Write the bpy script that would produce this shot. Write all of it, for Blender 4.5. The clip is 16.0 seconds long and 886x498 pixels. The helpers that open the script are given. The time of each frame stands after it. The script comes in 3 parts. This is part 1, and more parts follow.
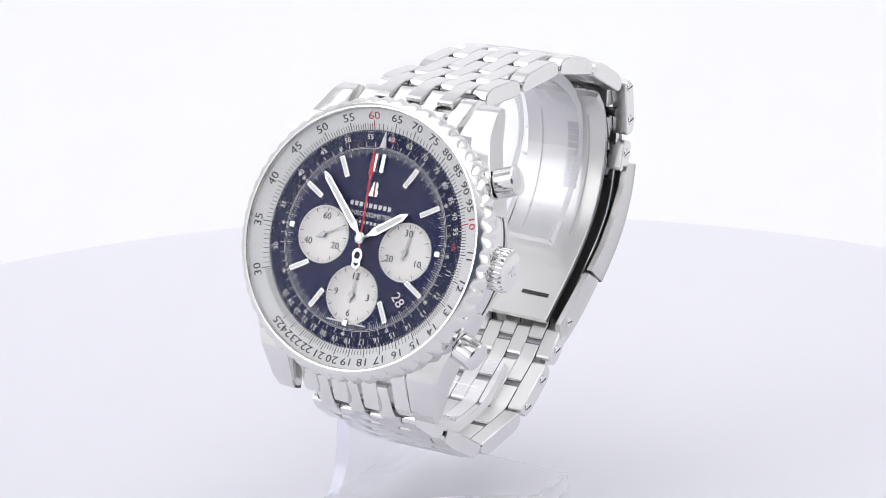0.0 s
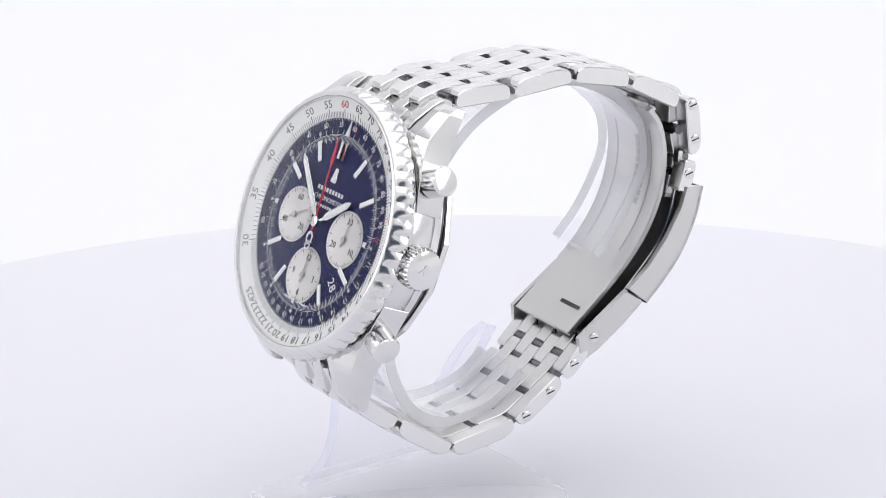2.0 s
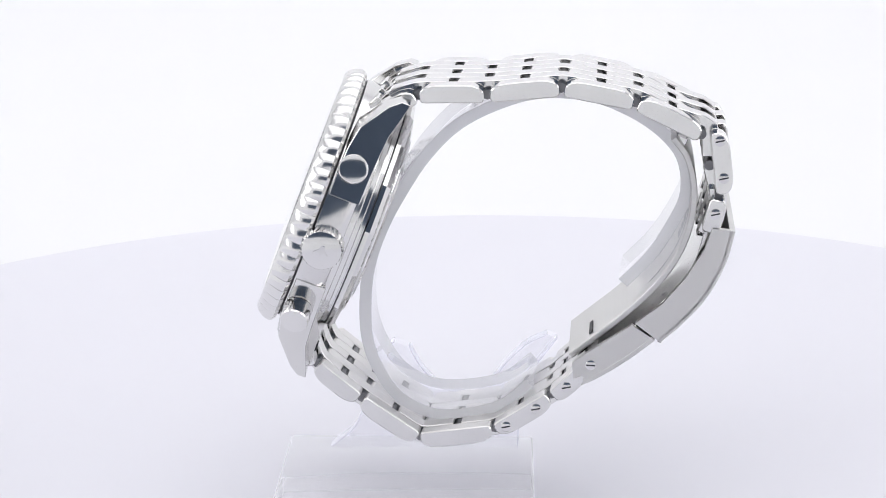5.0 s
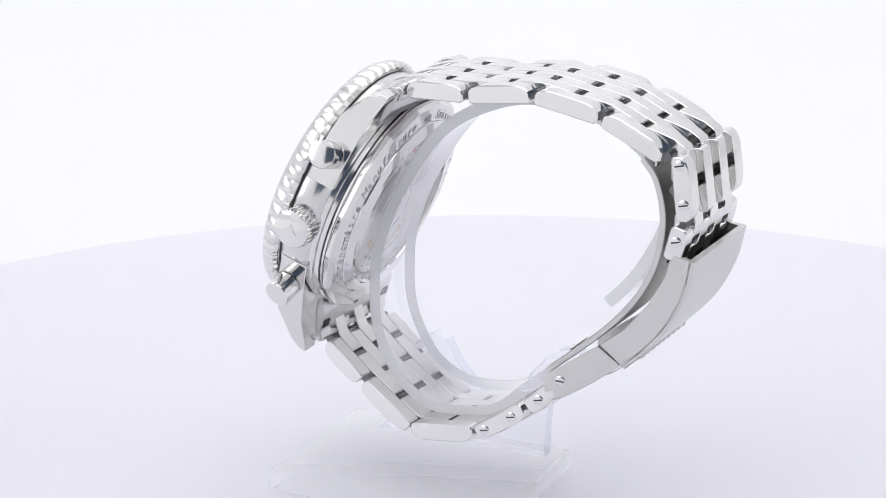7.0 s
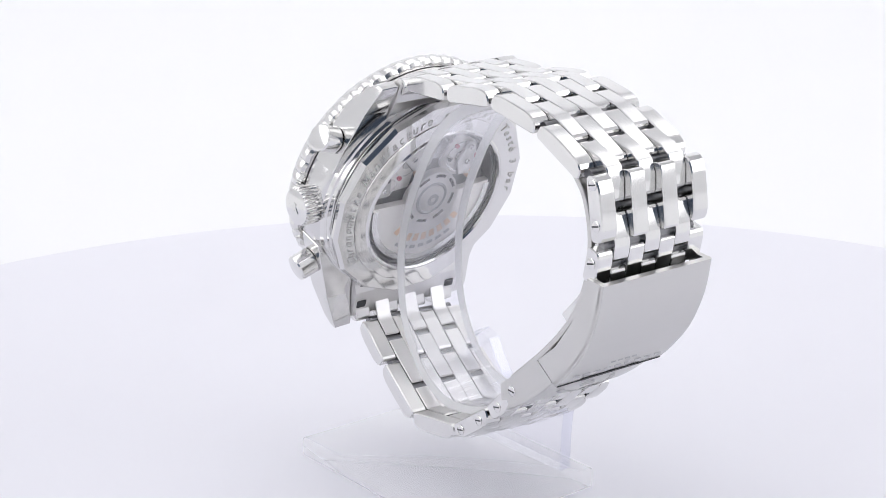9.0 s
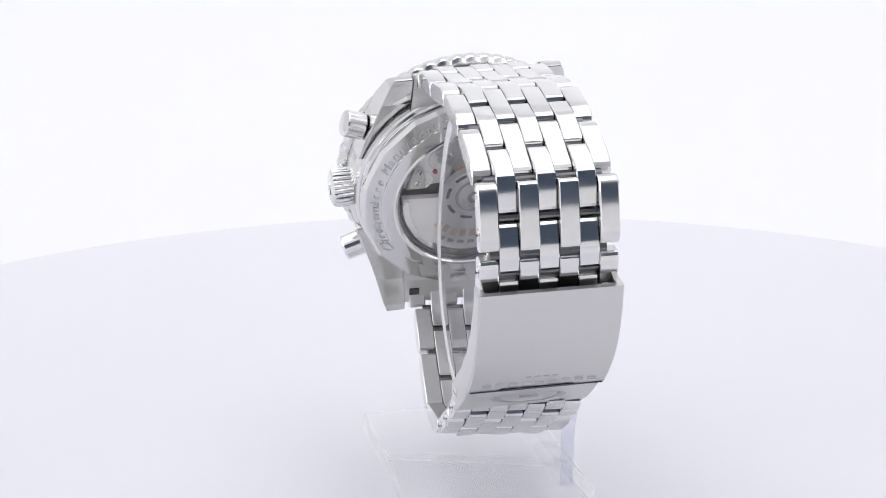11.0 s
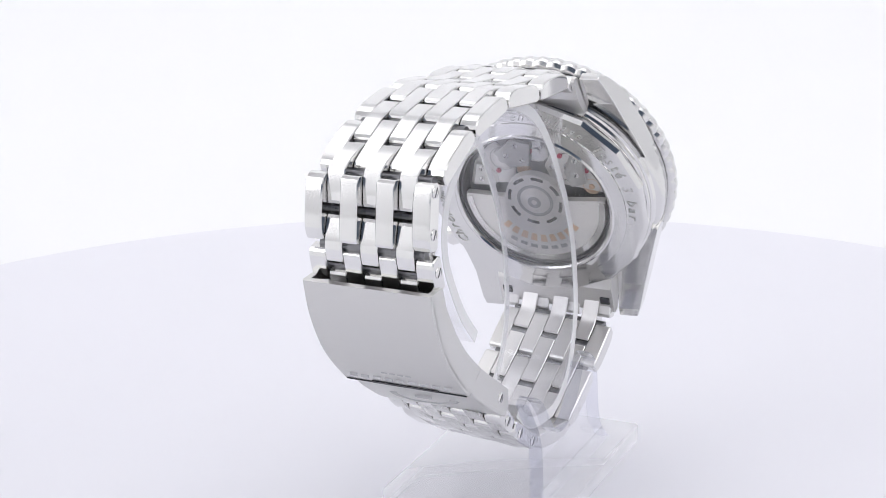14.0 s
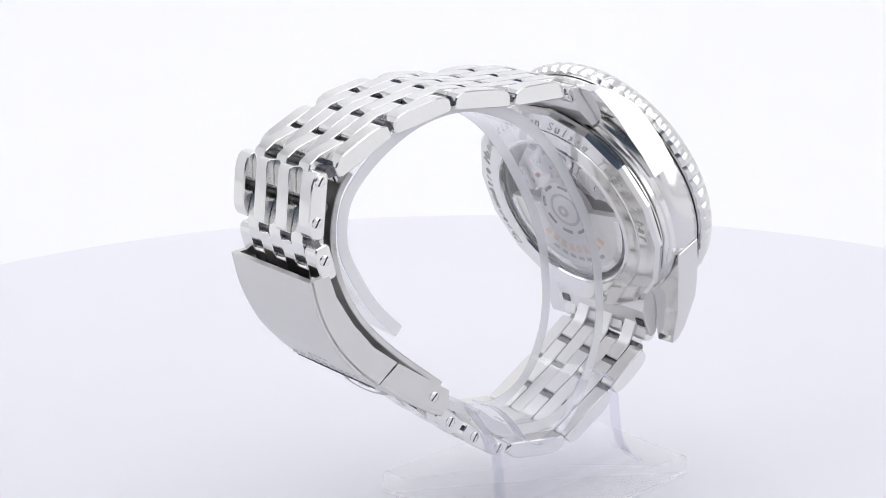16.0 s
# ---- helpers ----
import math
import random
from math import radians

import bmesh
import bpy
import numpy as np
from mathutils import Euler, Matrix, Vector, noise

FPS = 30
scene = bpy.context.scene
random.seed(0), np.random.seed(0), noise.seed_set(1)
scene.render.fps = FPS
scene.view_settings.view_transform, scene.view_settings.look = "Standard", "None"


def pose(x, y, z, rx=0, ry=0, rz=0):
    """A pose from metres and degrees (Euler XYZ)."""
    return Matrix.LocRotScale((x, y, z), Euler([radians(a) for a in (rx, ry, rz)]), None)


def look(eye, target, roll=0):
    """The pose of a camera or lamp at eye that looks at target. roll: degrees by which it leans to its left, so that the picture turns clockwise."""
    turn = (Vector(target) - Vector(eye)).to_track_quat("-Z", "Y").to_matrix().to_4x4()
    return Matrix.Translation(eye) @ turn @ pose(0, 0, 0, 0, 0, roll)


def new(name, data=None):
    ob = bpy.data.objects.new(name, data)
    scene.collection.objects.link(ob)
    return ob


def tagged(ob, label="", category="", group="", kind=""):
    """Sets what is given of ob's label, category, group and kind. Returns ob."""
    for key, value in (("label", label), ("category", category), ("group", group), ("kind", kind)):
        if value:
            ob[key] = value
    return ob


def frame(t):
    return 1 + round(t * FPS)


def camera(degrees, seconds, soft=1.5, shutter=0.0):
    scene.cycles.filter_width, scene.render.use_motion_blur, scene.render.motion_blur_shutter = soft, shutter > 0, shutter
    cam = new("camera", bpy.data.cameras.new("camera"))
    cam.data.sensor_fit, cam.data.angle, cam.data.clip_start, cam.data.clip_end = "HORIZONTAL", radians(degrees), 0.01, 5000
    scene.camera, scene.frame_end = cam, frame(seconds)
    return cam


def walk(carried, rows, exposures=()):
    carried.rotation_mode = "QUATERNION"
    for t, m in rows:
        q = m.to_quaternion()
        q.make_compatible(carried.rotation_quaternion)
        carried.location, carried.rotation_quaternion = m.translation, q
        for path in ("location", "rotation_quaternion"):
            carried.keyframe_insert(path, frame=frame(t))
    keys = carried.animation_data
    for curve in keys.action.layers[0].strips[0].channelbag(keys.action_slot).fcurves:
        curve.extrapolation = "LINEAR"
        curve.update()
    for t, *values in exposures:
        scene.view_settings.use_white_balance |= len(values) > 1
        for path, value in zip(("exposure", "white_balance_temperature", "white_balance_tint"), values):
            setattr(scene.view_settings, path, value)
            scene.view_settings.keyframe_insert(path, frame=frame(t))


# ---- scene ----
cam = camera(26.32, 16.0, soft=0.75)
EYE = (0.0, -0.324, 0.1491)
CAM_POSE = Matrix(((0.999854, 0.004593, 0.016451, EYE[0]), (0.014348, 0.29668, -0.954869, EYE[1]),
                   (-0.009267, 0.954966, 0.296571, EYE[2]), (0, 0, 0, 1)))
walk(cam, [(0.0, CAM_POSE), (16.0, CAM_POSE)], exposures=[(0.0, 0.0), (16.0, 0.0)])

# ---------------------------------------------------------------- light
world = bpy.data.worlds.new("studio")
scene.world = world
world.use_nodes = True
wbg = world.node_tree.nodes["Background"]
wbg.inputs[0].default_value = (0.86, 0.92, 1.0, 1)
wbg.inputs[1].default_value = 0.36


def softbox(name, eye, target, sx, sy, watts, color=(1, 1, 1)):
    d = bpy.data.lights.new(name, "AREA")
    d.shape, d.size, d.size_y, d.energy, d.color = "RECTANGLE", sx, sy, watts, color
    ob = new(name, d)
    ob.matrix_world = look(eye, target)
    return ob


softbox("softbox_top", (0.0, 0.18, 0.86), (0, 0.18, 0), 1.0, 0.9, 1.72, (0.985, 0.985, 1.0))
softbox("softbox_left", (-0.70, -0.16, 0.38), (0, 0, 0.12), 0.6, 0.55, 1.6, (0.985, 0.985, 1.0))
softbox("softbox_right", (0.70, -0.12, 0.38), (0, 0, 0.12), 0.6, 0.55, 1.33, (0.985, 0.985, 1.0))
# unseen fill added to lift the shadow under the watch
softbox("front_fill", (0.0, -0.36, 0.80), (0, 0.0, 0.0), 0.9, 0.22, 0.64, (0.985, 0.985, 1.0))
softbox("softbox_back", (0.0, 0.40, 0.80), (0, 0.90, 0.40), 1.2, 0.25, 1.8, (0.985, 0.985, 1.0))


# ---------------------------------------------------------------- materials
def mat(name, color, rough=0.5, metal=0.0, grain=0.0, scale=400.0, bump=0.0, var=0.0, stretch=None, coat=0.0):
    m = bpy.data.materials.new(name)
    m.use_nodes = True
    nt = m.node_tree
    b = nt.nodes["Principled BSDF"]
    b.inputs["Base Color"].default_value = (*color, 1)
    b.inputs["Roughness"].default_value = rough
    b.inputs["Metallic"].default_value = metal
    b.inputs["Coat Weight"].default_value = coat
    if grain or bump or var:
        tc = nt.nodes.new("ShaderNodeTexCoord")
        mp = nt.nodes.new("ShaderNodeMapping")
        nt.links.new(tc.outputs["Object"], mp.inputs[0])
        mp.inputs["Scale"].default_value = stretch or (1, 1, 1)
        nz = nt.nodes.new("ShaderNodeTexNoise")
        nz.inputs["Scale"].default_value, nz.inputs["Detail"].default_value = scale, 4
        nt.links.new(mp.outputs[0], nz.inputs["Vector"])
        if grain:
            r = nt.nodes.new("ShaderNodeMapRange")
            r.inputs["To Min"].default_value, r.inputs["To Max"].default_value = max(rough - grain, 0.02), rough + grain
            nt.links.new(nz.outputs["Fac"], r.inputs["Value"])
            nt.links.new(r.outputs[0], b.inputs["Roughness"])
        if var:
            nz2 = nt.nodes.new("ShaderNodeTexNoise")
            nz2.inputs["Scale"].default_value = scale * 0.17
            nt.links.new(tc.outputs["Object"], nz2.inputs["Vector"])
            mx = nt.nodes.new("ShaderNodeMixRGB")
            mx.inputs[1].default_value = (*[c * (1 - var) for c in color], 1)
            mx.inputs[2].default_value = (*[min(c * (1 + var), 1) for c in color], 1)
            nt.links.new(nz2.outputs["Fac"], mx.inputs[0])
            nt.links.new(mx.outputs[0], b.inputs["Base Color"])
        if bump:
            bp = nt.nodes.new("ShaderNodeBump")
            bp.inputs["Strength"].default_value, bp.inputs["Distance"].default_value = bump, 0.00001
            nt.links.new(nz.outputs["Fac"], bp.inputs["Height"])
            nt.links.new(bp.outputs[0], b.inputs["Normal"])
    return m


def glass_mat(name, color, gloss0, power, rough=0.0, lo=0.0, hi=1.0):
    """Clear sheet: what lies behind shows through, and the gloss grows at a slant."""
    m = bpy.data.materials.new(name)
    m.use_nodes = True
    nt = m.node_tree
    nt.nodes.remove(nt.nodes["Principled BSDF"])
    out = nt.nodes["Material Output"]
    clear, gloss, mix = (nt.nodes.new("ShaderNode" + k) for k in ("BsdfTransparent", "BsdfGlossy", "MixShader"))
    clear.inputs["Color"].default_value = (*color, 1)
    gloss.inputs["Roughness"].default_value = rough
    gloss.inputs["Color"].default_value = (1, 1, 1, 1)
    lw, pw, rng = nt.nodes.new("ShaderNodeLayerWeight"), nt.nodes.new("ShaderNodeMath"), nt.nodes.new("ShaderNodeMapRange")
    lw.inputs["Blend"].default_value = 0.5
    pw.operation = "POWER"
    pw.inputs[1].default_value = power
    rng.inputs["To Min"].default_value, rng.inputs["To Max"].default_value = gloss0, 0.98
    cut = nt.nodes.new("ShaderNodeMapRange")
    cut.inputs["From Min"].default_value, cut.inputs["From Max"].default_value = lo, hi
    nt.links.new(lw.outputs["Facing"], cut.inputs["Value"])
    nt.links.new(cut.outputs[0], pw.inputs[0])
    nt.links.new(pw.outputs[0], rng.inputs["Value"])
    nt.links.new(rng.outputs[0], mix.inputs[0])
    nt.links.new(clear.outputs[0], mix.inputs[1])
    nt.links.new(gloss.outputs[0], mix.inputs[2])
    nt.links.new(mix.outputs[0], out.inputs["Surface"])
    return m


STEEL = mat("polished_steel", (0.78, 0.775, 0.765), 0.13, 1, grain=0.03, scale=300, var=0.03)
SOFT_STEEL = mat("worn_polished_steel", (0.74, 0.735, 0.725), 0.11, 1, grain=0.03, scale=250, var=0.02)
STEEL_SIDE = mat("satin_steel", (0.72, 0.715, 0.71), 0.17, 1, grain=0.03, scale=300, var=0.02, stretch=(1, 1, 8))
BEZEL_STEEL = mat("soft_bezel_steel", (0.76, 0.755, 0.745), 0.19, 1, grain=0.04, scale=400, var=0.03)
BRUSHED = mat("brushed_steel", (0.65, 0.645, 0.63), 0.33, 1, grain=0.05, scale=1500, bump=0.04, stretch=(0.05, 1, 1))
SATIN = mat("satin_inner_steel", (0.74, 0.73, 0.72), 0.34, 1, grain=0.05, scale=900, bump=0.03, var=0.03)
# darker copy of the steel, painting shade between links and in recesses
SHADED_STEEL = mat("shaded_steel", (0.20, 0.20, 0.21), 0.3, 1, grain=0.08, scale=900)
ROTOR = mat("rotor_steel", (0.93, 0.91, 0.89), 0.38, 0.4, grain=0.04, scale=300)
PLATE = mat("movement_steel", (0.30, 0.30, 0.31), 0.35, 0.6, grain=0.06, scale=600, var=0.2)
ENGRAVED = mat("engraved_line", (0.50, 0.50, 0.51), 0.45, 0.8)
FINE_ENGRAVING = mat("fine_engraving", (0.60, 0.595, 0.59), 0.5, 0.9)
# near-black colour standing in for the shade inside gaps, slots and seams
BLACK_GAP = mat("gap_shade", (0.05, 0.05, 0.055), 0.6)
NAVY = mat("navy_lacquer", (0.009, 0.013, 0.074), 0.4, 0.0, grain=0.05, scale=700, var=0.15)
NAVY_RING = mat("midnight_lacquer", (0.008, 0.011, 0.056), 0.34, 0.0, grain=0.05, scale=700, var=0.15)
SILVER_DIAL = mat("silvered_paint", (0.74, 0.72, 0.70), 0.42, 0.35, grain=0.08, scale=900, var=0.03)
RING_WHITE = mat("silvered_ring_paint", (0.90, 0.90, 0.89), 0.5, 0.0, grain=0.06, scale=900, var=0.02)
for lacquer in (NAVY, NAVY_RING):
    lacquer.node_tree.nodes["Principled BSDF"].inputs["Specular IOR Level"].default_value = 0.2
INK = mat("black_ink", (0.035, 0.035, 0.05), 0.5)
RED = mat("red_lacquer", (0.70, 0.02, 0.035), 0.35)
WHITE_INK = mat("white_ink", (0.80, 0.81, 0.84), 0.45)
LUME = mat("white_lume", (0.86, 0.88, 0.88), 0.5)
ROSE = mat("rose_gilt", (0.86, 0.66, 0.50), 0.35, 0.7, grain=0.05)
RED_JEWEL = mat("pink_jewel", (0.62, 0.16, 0.22), 0.12)
TURNTABLE = mat("white_laminate", (0.80, 0.795, 0.853), 0.45, 0, grain=0.06, scale=60, bump=0.03, var=0.012)
PAPER = mat("white_paper", (0.90, 0.90, 0.912), 0.75, 0, grain=0.05, scale=30, var=0.01)
# unseen room; the dim blue its reflections need is put into the colour
ROOM = mat("dim_room_tone", (0.19, 0.24, 0.33), 0.8, 0, grain=0.05, scale=8, var=0.05)
CRYSTAL = glass_mat("sapphire_crystal", (1, 1, 1), 0.006, 1.5, 0.0, 0.41, 0.81)
BACK_GLASS = glass_mat("back_window_glass", (1, 1, 1), 0.05, 4.0)
ACRYLIC = glass_mat("clear_acrylic", (0.985, 0.985, 1), 0.05, 3.6, 0.05)
THICK_ACRYLIC = glass_mat("thick_clear_acrylic", (1, 1, 1), 0.2, 5.0, 0.2)
CLEAR_EDGE = glass_mat("bluish_acrylic_edge", (0.965, 0.97, 1), 0.08, 5.0, 0.3)
LIT_EDGE = glass_mat("lit_acrylic_edge", (1, 1, 1), 0.6, 8.0, 0.3)
# white mixed into edges and base slab imitates light running inside the sheet
for hazy in (LIT_EDGE, THICK_ACRYLIC):
    fn = hazy.node_tree
    dif, tlu, half = (fn.nodes.new("ShaderNode" + k) for k in ("BsdfDiffuse", "BsdfTranslucent", "MixShader"))
    dif.inputs["Color"].default_value = tlu.inputs["Color"].default_value = (0.98, 0.98, 0.99, 1)
    fn.links.new(dif.outputs[0], half.inputs[1])
    fn.links.new(tlu.outputs[0], half.inputs[2])
    last = next(n for n in fn.nodes if n.type == "MIX_SHADER" and n != half)
    fn.links.new(half.outputs[0], last.inputs[2])


# ---------------------------------------------------------------- mesh tools (millimetres)
MM = 0.001


def part(name, bm, material, parent=None, label="", m=None, smooth=None):
    """One mesh object made of a bmesh in millimetres, under parent."""
    bmesh.ops.recalc_face_normals(bm, faces=bm.faces)
    bmesh.ops.scale(bm, vec=(MM, MM, MM), verts=bm.verts)
    me = bpy.data.meshes.new(name)
    bm.to_mesh(me)
    bm.free()
    me.materials.append(material)
    if smooth is not None:
        for p in me.polygons:
            p.use_smooth = True
        me.set_sharp_from_angle(angle=radians(smooth))
    ob = new(name, me)
    ob.parent = parent
    if m is not None:
        ob.matrix_basis = m
    return tagged(ob, label)


def at(x, y, z, rx=0, ry=0, rz=0):
    return pose(x * MM, y * MM, z * MM, rx, ry, rz)


def lathe(profile, segs=96, bm=None, closed=False, wave=None):
    """Turns a profile of (radius, height) about z. wave(angle, radius, height) gives the radius."""
    bm = bm or bmesh.new()
    rings = []
    for r, z in profile:
        if r < 1e-6:
            rings.append([bm.verts.new((0, 0, z))])
            continue
        ring = []
        for i in range(segs):
            a = 2 * math.pi * i / segs
            q = wave(a, r, z) if wave else r
            ring.append(bm.verts.new((q * math.cos(a), q * math.sin(a), z)))
        rings.append(ring)
    pairs = list(zip(rings, rings[1:])) + ([(rings[-1], rings[0])] if closed else [])
    for a, b in pairs:
        for i in range(segs):
            j = (i + 1) % segs
            if len(a) == 1 and len(b) > 1:
                bm.faces.new((a[0], b[i], b[j]))
            elif len(b) == 1 and len(a) > 1:
                bm.faces.new((a[i], b[0], a[j]))
            elif len(a) > 1:
                bm.faces.new((a[i], b[i], b[j], a[j]))
    return bm


def box(x0, x1, y0, y1, z0, z1, bevel=0.0, seg=1, bm=None):
    own = bmesh.new()
    vs = [own.verts.new((x, y, z)) for x in (x0, x1) for y in (y0, y1) for z in (z0, z1)]
    for f in ((0, 1, 3, 2), (4, 6, 7, 5), (0, 4, 5, 1), (2, 3, 7, 6), (0, 2, 6, 4), (1, 5, 7, 3)):
        own.faces.new([vs[i] for i in f])
    if bevel:
        bmesh.ops.bevel(own, geom=own.edges[:], offset=bevel, segments=seg, affect="EDGES", profile=0.5)
    if bm is None:
        return own
    return join(bm, own)


def join(bm, other, m=None):
    me = bpy.data.meshes.new("tmp")
    if m is not None:
        other.transform(m)
    other.to_mesh(me)
    other.free()
    bm.from_mesh(me)
    bpy.data.meshes.remove(me)
    return bm


def prism(poly, x0, x1, bevel=0.0, seg=1):
    """A side outline of (y, z) points, pushed out along x."""
    bm = bmesh.new()
    a = [bm.verts.new((x0, y, z)) for y, z in poly]
    b = [bm.verts.new((x1, y, z)) for y, z in poly]
    bm.faces.new(a)
    bm.faces.new(b[::-1])
    n = len(poly)
    for i in range(n):
        bm.faces.new((a[i], b[i], b[(i + 1) % n], a[(i + 1) % n]))
    bmesh.ops.recalc_face_normals(bm, faces=bm.faces)
    if bevel:
        bmesh.ops.bevel(bm, geom=bm.edges[:], offset=bevel, segments=seg, affect="EDGES", profile=0.5, clamp_overlap=True)
    return bm


def flat(poly, z0, z1, bevel=0.0):
    """An outline of (x, y) points, pushed out along z."""
    bm = prism(poly, z0, z1, bevel)
    bm.transform(Matrix(((0, 1, 0, 0), (0, 0, 1, 0), (1, 0, 0, 0), (0, 0, 0, 1))))
    return bm


def smooth_path(pts, steps=6):
    """Catmull-Rom curve through (y, z) points."""
    p = [Vector(q) for q in pts]
    p = [p[0] * 2 - p[1]] + p + [p[-1] * 2 - p[-2]]
    out = []
    for i in range(1, len(p) - 2):
        for k in range(steps):
            t = k / steps
            out.append(0.5 * (2 * p[i] + (p[i + 1] - p[i - 1]) * t + (2 * p[i - 1] - 5 * p[i] + 4 * p[i + 1] - p[i + 2]) * t ** 2
                              + (3 * p[i] - p[i - 1] - 3 * p[i + 1] + p[i + 2]) * t ** 3))
    return out + [p[-2]]


def band(pts, thick, x0, x1, bevel=0.0):
    """A bent strip along a path of (y, z) points."""
    n = len(pts)
    outer, inner = [], []
    for i, q in enumerate(pts):
        d = (pts[min(i + 1, n - 1)] - pts[max(i - 1, 0)]).normalized()
        s = Vector((-d.y, d.x)) * thick / 2
        outer.append(q + s)
        inner.append(q - s)
    bm = bmesh.new()
    rows = []
    for o, i in zip(outer, inner):
        b = bevel
        rows.append([bm.verts.new((x, *v)) for x, v in ((x0 + b, o), (x1 - b, o), (x1, o.lerp(i, b / thick)), (x1, i.lerp(o, b / thick)),
                                                       (x1 - b, i), (x0 + b, i), (x0, i.lerp(o, b / thick)), (x0, o.lerp(i, b / thick)))])
    for a, b in zip(rows, rows[1:]):
        for k in range(8):
            bm.faces.new((a[k], b[k], b[(k + 1) % 8], a[(k + 1) % 8]))
    bm.faces.new(rows[0])
    bm.faces.new(rows[-1][::-1])
    bmesh.ops.remove_doubles(bm, verts=bm.verts, dist=1e-4)
    return bm


def letters(text, size, m, bm=None, depth=0.05, slant=0.0):
    """Adds flat lettering, centred, of that cap height in millimetres, at m (millimetres)."""
    cu = bpy.data.curves.new("text", "FONT")
    cu.body, cu.size, cu.align_x, cu.align_y = text, size * 1.4, "CENTER", "CENTER"
    cu.extrude, cu.resolution_u, cu.shear = depth, 2, slant
    ob = bpy.data.objects.new("text", cu)
    me = bpy.data.meshes.new_from_object(ob)
    me.transform(m)
    bm = bm or bmesh.new()
    bm.from_mesh(me)
    bpy.data.meshes.remove(me)
    bpy.data.objects.remove(ob)
    bpy.data.curves.remove(cu)
    return bm


def tr(x, y, z, rx=0, ry=0, rz=0):
    return pose(x, y, z, rx, ry, rz)


def tick(bm, ang, r0, r1, w, z0, z1=None, h=0.04):
    """A small radial mark; ang in degrees clockwise from twelve; z0 at r0, z1 at r1."""
    z1 = z0 if z1 is None else z1
    a = radians(ang)
    d, s = Vector((math.sin(a), math.cos(a), 0)), Vector((math.cos(a), -math.sin(a), 0)) * w / 2
    lo = [d * r0 - s + Vector((0, 0, z0)), d * r0 + s + Vector((0, 0, z0)), d * r1 + s + Vector((0, 0, z1)), d * r1 - s + Vector((0, 0, z1))]
    up = [v + Vector((0, 0, h)) for v in lo]
    a_, b_ = [bm.verts.new(v) for v in lo], [bm.verts.new(v) for v in up]
    bm.faces.new(b_)
    for i in range(4):
        bm.faces.new((a_[i], a_[(i + 1) % 4], b_[(i + 1) % 4], b_[i]))


# ---------------------------------------------------------------- the set
def build_set():
    t = new("turntable")
    part("platter", lathe([(0, 0), (150, 0), (170, -0.25), (184, -0.9), (194, -2.0), (201, -3.8), (205, -6.5), (206, -9), (204, -10), (0, -10)], 160), TURNTABLE, t, smooth=40)
    part("foot", lathe([(0, -10), (188, -10), (190, -12), (190, -16.5), (0, -16.5)], 120), TURNTABLE, t, smooth=40)
    tagged(t, "round white laminate display turntable with rounded rim", "turntable")
    # table and paper sweep behind
    prof = [(-480, -17)] + [(500 + 420 * math.sin(a), -17 + 420 * (1 - math.cos(a))) for a in [i * math.pi / 32 for i in range(17)]] + [(920, 1500)]
    bm = bmesh.new()
    for x in (-1600, 1600):
        for y, z in prof:
            bm.verts.new((x, y, z))
    bm.verts.ensure_lookup_table()
    k = len(prof)
    for i in range(k - 1):
        bm.faces.new((bm.verts[i], bm.verts[i + k], bm.verts[i + k + 1], bm.verts[i + 1]))
    tagged(part("backdrop", bm, PAPER, smooth=60), "seamless white paper sweep behind the turntable", "backdrop", kind="structure")
    # fabric walls of the light tent; the front one's lens opening is widened for dark reflections
    for name, dims in (("wall_left", (-790, -770, -480, 930, -17, 900)), ("wall_right", (770, 790, -480, 930, -17, 900)), ("ceiling", (-790, 790, -480, 930, 902, 920))):
        tagged(part(name, box(*dims), PAPER), "plain white fabric wall of the light tent", "wall", kind="structure")
    bm = bmesh.new()
    for dims in ((-768, -340, -500, -480, -17, 900), (340, 768, -500, -480, -17, 900), (-340, 340, -500, -480, -17, 80), (-340, 340, -500, -480, 400, 900)):
        box(*dims, bm=bm)
    tagged(part("wall_front", bm, PAPER), "white fabric front of the light tent with an opening", "wall", kind="structure")
    # added out of view so that the steel reflects something dark and blue
    tagged(part("room_wall", box(-1600, 1600, -1300, -1250, -17, 1500), ROOM), "unseen slate blue wall behind the camera, toned for reflections", "wall", kind="structure")
    return t


# ---------------------------------------------------------------- the watch
WATCH = Matrix(((0.871354, 0.215373, -0.440859, -0.017946), (-0.488984, 0.3071, -0.816446, -0.022918),
                (-0.040452, 0.926987, 0.372907, 0.058314), (0, 0, 0, 1)))


HEAD = WATCH @ Matrix.Translation((0, -0.00092, 0)) @ Matrix.Diagonal((1.022, 1.022, 1.022, 1))


